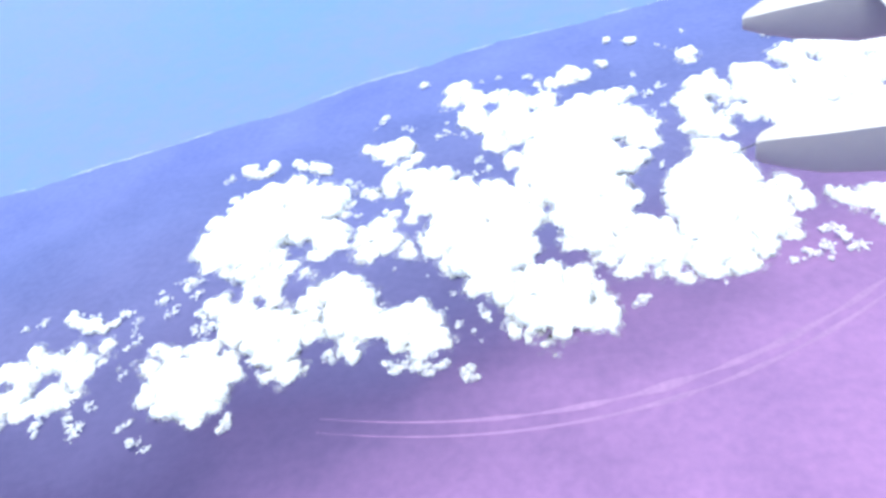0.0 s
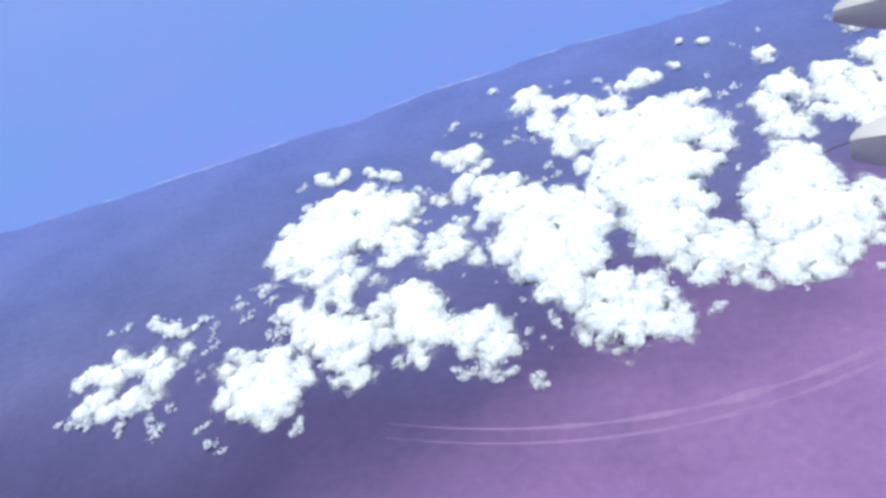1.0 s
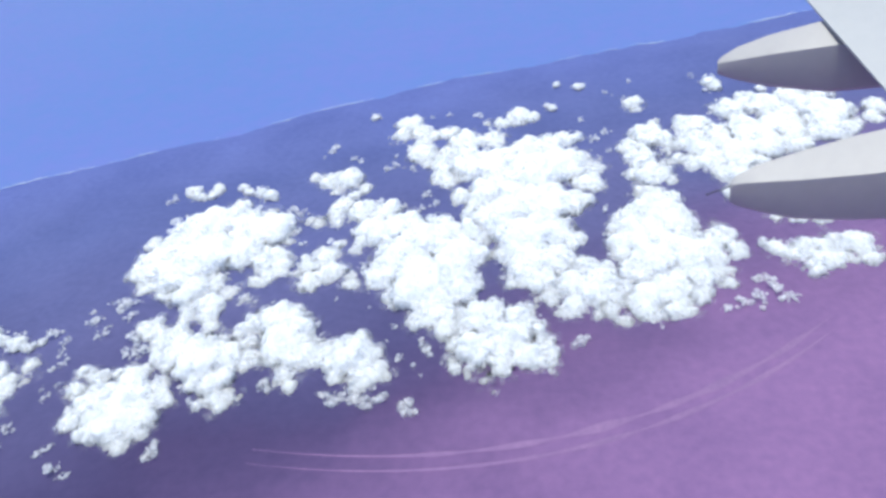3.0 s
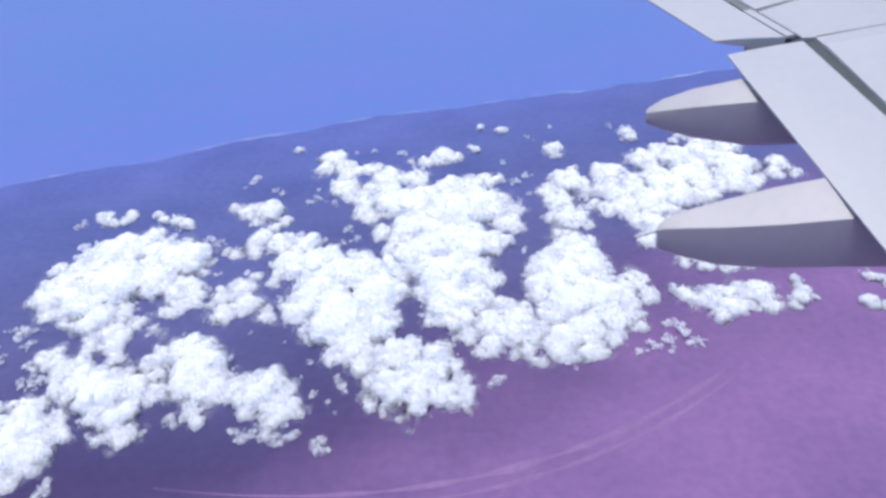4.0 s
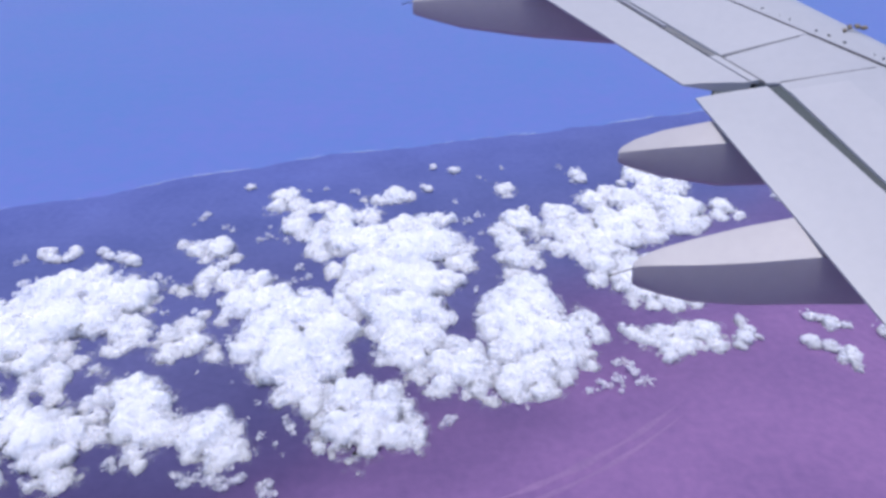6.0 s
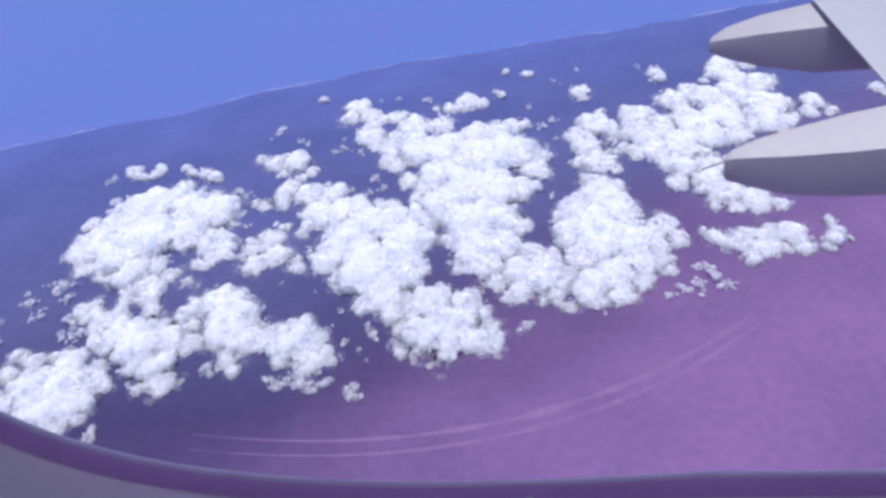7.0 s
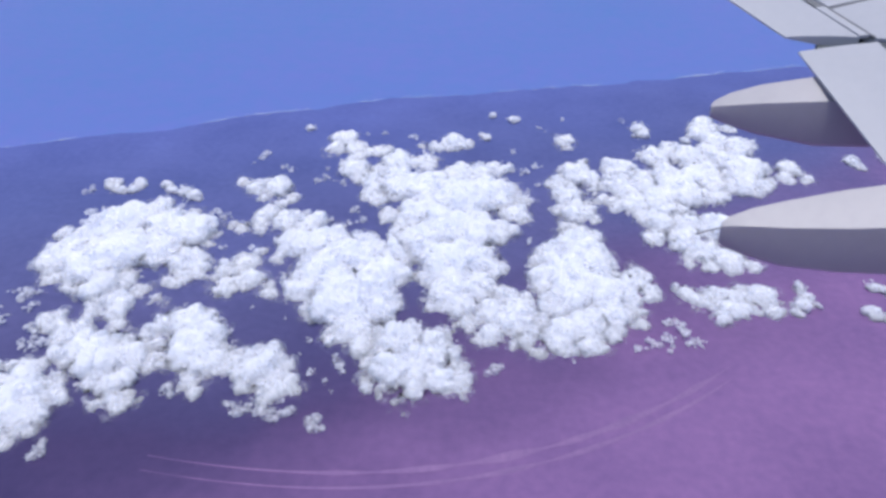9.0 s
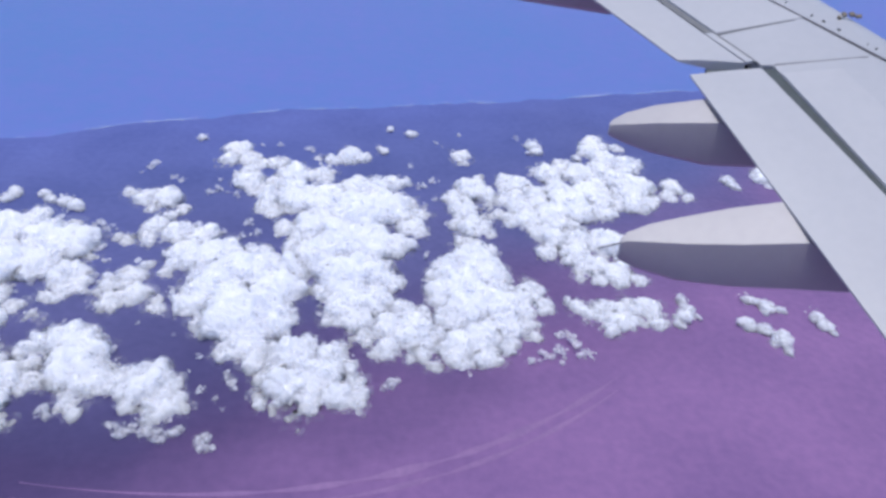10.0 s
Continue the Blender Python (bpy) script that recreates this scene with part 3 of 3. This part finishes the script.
def flap(name, y0, y1, te, hi, lean, mat=PANEL):
    rs = []
    for i in range(9):
        y = y0 + (y1 - y0) * i / 8
        a, b = te(y), hi(y)
        row = []
        for u, up in ((0, -0.004), (0.3, 0.006), (0.6, 0.008), (0.975, 0.003), (0.99, -0.015), (0.985, -0.10), (0.5, -0.085), (0, -0.02)):
            x, q = a + u * (b - a), y + lean * u * (1 - i / 8)
            row.append((x, q, skin(x, q) + up))
        rs.append(row)
    return part(name, sharpen(loft(name, rs, mat)), wing, "smooth pale grey trailing-edge flap")


flap("flap", ROOT, 7.56, TE_IN, HINGE_IN, 0.0)
flap("flap", 7.78, 14.0, TE_OUT, HINGE_OUT, -0.13)


def strip(name, ys, lo, hi, up, thick, mat, label="", lean=0.0):
    """A thin plate on the skin between two lines."""
    rs = []
    for y in ys:
        a, b = lo(y), hi(y)
        q = y + lean * (ys[-1] - y) / (ys[-1] - ys[0]) if len(ys) > 2 else y + lean
        za, zb = skin(a, y) + up, skin(b, q) + up
        rs.append([(a, y, za - thick), (a, y, za), (b, q, zb), (b, q, zb - thick)])
    return part(name, loft(name, rs, mat, smooth=False), wing, label)


def span(y0, y1, n=8):
    return [y0 + (y1 - y0) * i / n for i in range(n + 1)]


# plates just under the skin carry the gaps' shade in their colour
strip("cove", span(ROOT, 7.56), lambda y: HINGE_IN(y) - 0.06, lambda y: COVE_EDGE(y) + 0.01, -0.016, 0.03, COVE, "dark plate coloured like the shaded flap gap")
strip("cove", span(8.12, 14.0), lambda y: HINGE_OUT(y) - 0.05, lambda y: HINGE_OUT(y) + 0.04, -0.012, 0.03, GAP_AND_JOINT, "grey plate coloured like the shaded flap gap")
strip("hinge_line", span(7.62, 8.12, 3), lambda y: HINGE_OUT(y) - 0.006, lambda y: HINGE_OUT(y) + 0.014, 0.012, 0.03, GAP_AND_JOINT, "narrow dark hinge gap")
strip("hinge_fillet", span(7.66, 8.12, 3), lambda y: HINGE_OUT(y) - 0.085, lambda y: HINGE_OUT(y) - 0.006, 0.009, 0.03, PANEL, "pale fillet along the flap hinge")
# metal strip added on the hinge to give a sun glint
strip("glint_strip", span(8.72, 9.35, 3), lambda y: HINGE_OUT(y) - 0.045, lambda y: HINGE_OUT(y) - 0.012, 0.014, 0.03, STEEL, "short metal strip added for a sun glint")
strip("panel_joint", [7.585, 7.593], lambda y: COVE_EDGE(y) + 0.01, lambda y: SPOILER(y) - 0.1, 0.007, 0.02, GAP_AND_JOINT, "faint skin panel joint")
strip("spoiler_joint", [8.085, 8.103], lambda y: HINGE_OUT(y) + 0.03, lambda y: SPOILER(y) - 0.22, 0.006, 0.02, GAP_AND_JOINT, "thin grey joint between skin and spoiler", 0.12)
strip("gap_shade_plate", span(7.54, 7.74, 2), lambda y: 2.70, lambda y: 3.28, -0.085, 0.04, COVE, "dark plate coloured like the shaded flap end gap")
strip("spoiler", span(4.0, 7.46), lambda y: COVE_EDGE(y) + 0.001, lambda y: min(SPOILER(y) - 0.10, HINGE_IN(y) + 0.7), 0.009, 0.02, PANEL, "pale spoiler panel")
strip("spoiler", span(1.0, 3.97), lambda y: COVE_EDGE(y) + 0.001, lambda y: HINGE_IN(y) + 1.2, 0.009, 0.02, PANEL, "pale spoiler panel")
strip("spoiler", span(8.11, 11.0), lambda y: HINGE_OUT(y) + 0.022, lambda y: SPOILER(y) - 0.12, 0.010, 0.02, PANEL, "pale spoiler panel", 0.12)
strip("spoiler", span(11.02, 14.0), lambda y: HINGE_OUT(y) + 0.022, lambda y: SPOILER(y) - 0.12, 0.010, 0.02, PANEL, "pale spoiler panel")
strip("seal_strip", span(6.0, 14.5), lambda y: SPOILER(y) - 0.010, lambda y: SPOILER(y) + 0.010, 0.008, 0.03, SEAL, "thin black seal along the spoiler line")
for k in range(24):
    y = 7.5 + k * 0.16 + 0.05 * math.sin(k * 2.3)
    strip("fastener", [y, y + 0.012 + 0.009 * math.sin(k * 5.1)], lambda q: SPOILER(q) + 0.115 + 0.008 * math.sin(k * 3.7), lambda q: SPOILER(q) + 0.121 + 0.010 * math.sin(k * 1.9) ** 2, 0.006, 0.02, COVE)
for k, (dx, dy, w) in enumerate(((-0.09, 0.0, 0.035), (-0.03, 0.03, 0.05), (0.04, 0.02, 0.05), (0.09, -0.01, 0.035))):
    strip("marking", [8.19 + dy, 8.19 + dy + w], lambda q: 4.245 + dx, lambda q: 4.275 + dx + 0.01 * k, 0.003, 0.02, OCHRE, "small ochre painted mark")


def fairing(stations):
    """A pod under the flap; stations are (x, near side, top, bottom, width) from the tail forwards, heights from the eye."""
    rs = []
    for x, a, top, bottom, w in stations:
        b, h, z = a + w, top - bottom, EYE
        rs.append([(x, b, z + top + w * 0.55), (x, a + w * 0.5, z + top + w * 0.29), (x, a, z + top),
                   (x, a - 0.012, z + top - h * 0.5), (x, a + w * 0.04, z + bottom + h * 0.10), (x, a + w * 0.2, z + bottom + h * 0.01),
                   (x, a + w * 0.6, z + bottom), (x, b - w * 0.1, z + bottom + h * 0.12), (x, b, z + bottom + h * 0.5)])
    return part("flap_track_fairing", sharpen(loft("flap_track_fairing", rs, BODY), 24), wing, "boat-shaped pale grey flap track pod")


fairing(((1.69, 7.235, -2.905, -3.005, 0.03), (1.725, 7.23, -2.892, -3.025, 0.06), (1.86, 7.20, -2.865, -3.075, 0.13), (2.14, 7.15, -2.815, -3.15, 0.20),
         (2.66, 7.0, -2.715, -3.194, 0.27), (3.126, 6.9, -2.74, -3.14, 0.28), (4.2, 6.8, -2.80, -3.10, 0.2), (5.2, 6.7, -2.84, -3.0, 0.1)))
fairing(((1.605, 5.885, -3.45, -3.62, 0.04), (1.66, 5.875, -3.43, -3.66, 0.08), (1.86, 5.85, -3.41, -3.73, 0.16), (2.146, 5.79, -3.375, -3.79, 0.24),
         (2.59, 5.69, -3.295, -3.775, 0.33), (3.10, 5.585, -3.185, -3.71, 0.38), (3.3, 5.56, -3.28, -3.69, 0.36), (4.2, 5.5, -3.30, -3.65, 0.3), (5.5, 5.4, -3.32, -3.5, 0.2)))
fairing(((-0.46, 10.205, -1.99, -2.14, 0.04), (-0.42, 10.2, -1.977, -2.165, 0.07), (-0.2, 10.15, -1.955, -2.22, 0.13), (0.19, 10.05, -1.922, -2.308, 0.21),
         (0.92, 9.975, -1.87, -2.40, 0.30), (1.1, 9.97, -1.90, -2.42, 0.28), (2.17, 9.9, -1.98, -2.49, 0.26), (3.4, 9.8, -2.05, -2.3, 0.2)))


def rod(name, p, q, r, mat, parent, label=""):
    p, q = Vector(p), Vector(q)
    turn = (q - p).to_track_quat("Z", "Y").to_matrix()
    ringed = [[tuple(c + turn @ Vector((math.cos(k * math.pi / 3) * r, math.sin(k * math.pi / 3) * r, 0))) for k in range(6)] for c in (p, q)]
    return part(name, loft(name, ringed, mat), parent, label)


rod("static_wick", (1.64, 5.895, EYE - 3.448), (1.404, 5.895, EYE - 3.536), 0.006, SEAL, wing, "thin dark static discharge rod")
rod("static_wick", (-0.40, 10.22, EYE - 1.98), (-0.60, 10.22, EYE - 2.02), 0.006, SEAL, wing, "thin dark static discharge rod")

# ---- the cabin ----
N = 96


def oval(grow, y):
    """A point ring round the window opening, grown outwards by so much."""
    pts = []
    for k in range(N):
        a = 2 * math.pi * k / N
        c, s = math.cos(a), math.sin(a)
        px = math.copysign(abs(c) ** 0.6, c) * ((0.67 if c < 0 else 1.0) + grow) + 0.051
        pz = math.copysign(abs(s) ** 0.6, s) * (0.374 + grow) - 0.102 + 0.111 * min(px + 0.3, 0.25)
        pts.append((px, y, EYE + pz))
    return pts


def rim(x0, x1, z0, z1, y):
    """The oval's directions carried out to a rectangle."""
    pts = []
    for k in range(N):
        a = 2 * math.pi * (k + 0.5) / N
        c, s = math.cos(a), math.sin(a)
        m = 1 / max(abs(c), abs(s))
        pts.append(((x0 + x1) / 2 + c * m * (x1 - x0) / 2, y, EYE + (z0 + z1) / 2 + s * m * (z1 - z0) / 2))
    return pts


def band(name, rows, mat, closed=True):
    n = len(rows[0])
    verts = [p for r in rows for p in r]
    m = len(rows)
    faces = [(i * n + j, i * n + (j + 1) % n, ((i + 1) % m) * n + (j + 1) % n, ((i + 1) % m) * n + j) for i in range(m if closed else m - 1) for j in range(n)]
    me = mesh_from(name, verts, faces, mat, True)
    bm = bmesh.new()
    bm.from_mesh(me)
    bmesh.ops.recalc_face_normals(bm, faces=bm.faces)
    bm.to_mesh(me)
    bm.free()
    return sharpen(me, 40)


wall = new("wall_window", band("wall_window", [oval(0.05, 0.235), rim(-2.5, 11, -6.4, 1.2, 0.235), rim(-2.5, 11, -6.4, 1.2, 0.33), oval(0.26, 0.33)], PLASTIC))
tagged(wall, "pale plastic cabin side wall round the window", "wall", kind="structure")
window = tagged(new("window_1"), "wide rounded cabin window with dark gasket", "window", kind="structure")
window.location = (0.06, 0.24, EYE - 0.5)
part("gasket", band("gasket", [oval(0.001, 0.225), oval(0.003, 0.2190), oval(0.011, 0.2135), oval(0.024, 0.24), oval(0.024, 0.226)], GASKET), window, "rubber gasket with the window's violet veil in its colour")
part("bead", band("bead", [oval(0.0, 0.2258), oval(-0.0004, 0.2245), oval(0.0004, 0.2228), oval(0.0022, 0.222), oval(0.004, 0.2258)], BEAD), window, "thin pale bead")
part("window_trim", band("window_trim", [oval(0.0115, 0.2145), oval(0.0135, 0.2075), oval(0.03, 0.188), oval(0.07, 0.145), oval(0.13, 0.12), oval(0.19, 0.16), oval(0.20, 0.233), oval(0.024, 0.233)], TRIM), window, "rounded pale plastic window trim")
drop = bmesh.new()
bmesh.ops.create_uvsphere(drop, u_segments=10, v_segments=6, radius=0.005)
for v in drop.verts:
    v.co = (v.co.x * 0.8 - 0.197, v.co.y * 0.8 + 0.2145, v.co.z * 1.3 + EYE - 0.4725)
dot = bpy.data.meshes.new("stud")
drop.to_mesh(dot)
drop.free()
dot.materials.append(SURF)
part("stud", dot, window, "tiny glossy white stud on the gasket")


def box(name, x0, x1, y0, y1, z0, z1, mat, label, category):
    bm = bmesh.new()
    bmesh.ops.create_cube(bm, size=1)
    for v in bm.verts:
        v.co = ((x0 + x1) / 2 + v.co.x * (x1 - x0), (y0 + y1) / 2 + v.co.y * (y1 - y0), EYE + (z0 + z1) / 2 + v.co.z * (z1 - z0))
    me = bpy.data.meshes.new(name)
    bm.to_mesh(me)
    bm.free()
    me.materials.append(mat)
    return tagged(new(name, me), label, category, kind="structure")


box("floor", -2.5, 2.5, -2.4, 0.233, -1.3, -1.2, CARPET, "muted mauve-grey cabin carpet floor", "floor")
box("ceiling", -2.5, 2.5, -2.4, 0.233, 1.0, 1.1, PLASTIC, "plain pale cabin ceiling", "ceiling")
# unseen wall; its oversized opening is added to light the window trim
tagged(new("wall_inner", band("wall_inner", [oval(0.74, -2.4), rim(-2.5, 2.5, -1.3, 1.1, -2.4), rim(-2.5, 2.5, -1.3, 1.1, -2.5), oval(0.74, -2.5)], PLASTIC)),
       "plain pale unseen cabin wall with a wide opening for light", "wall", kind="structure")
box("wall_front", 2.5, 2.6, -2.5, 0.33, -1.3, 1.1, PLASTIC, "plain pale cabin bulkhead", "wall")
box("wall_rear", -2.6, -2.5, -2.5, 0.33, -1.3, 1.1, PLASTIC, "plain pale cabin bulkhead", "wall")
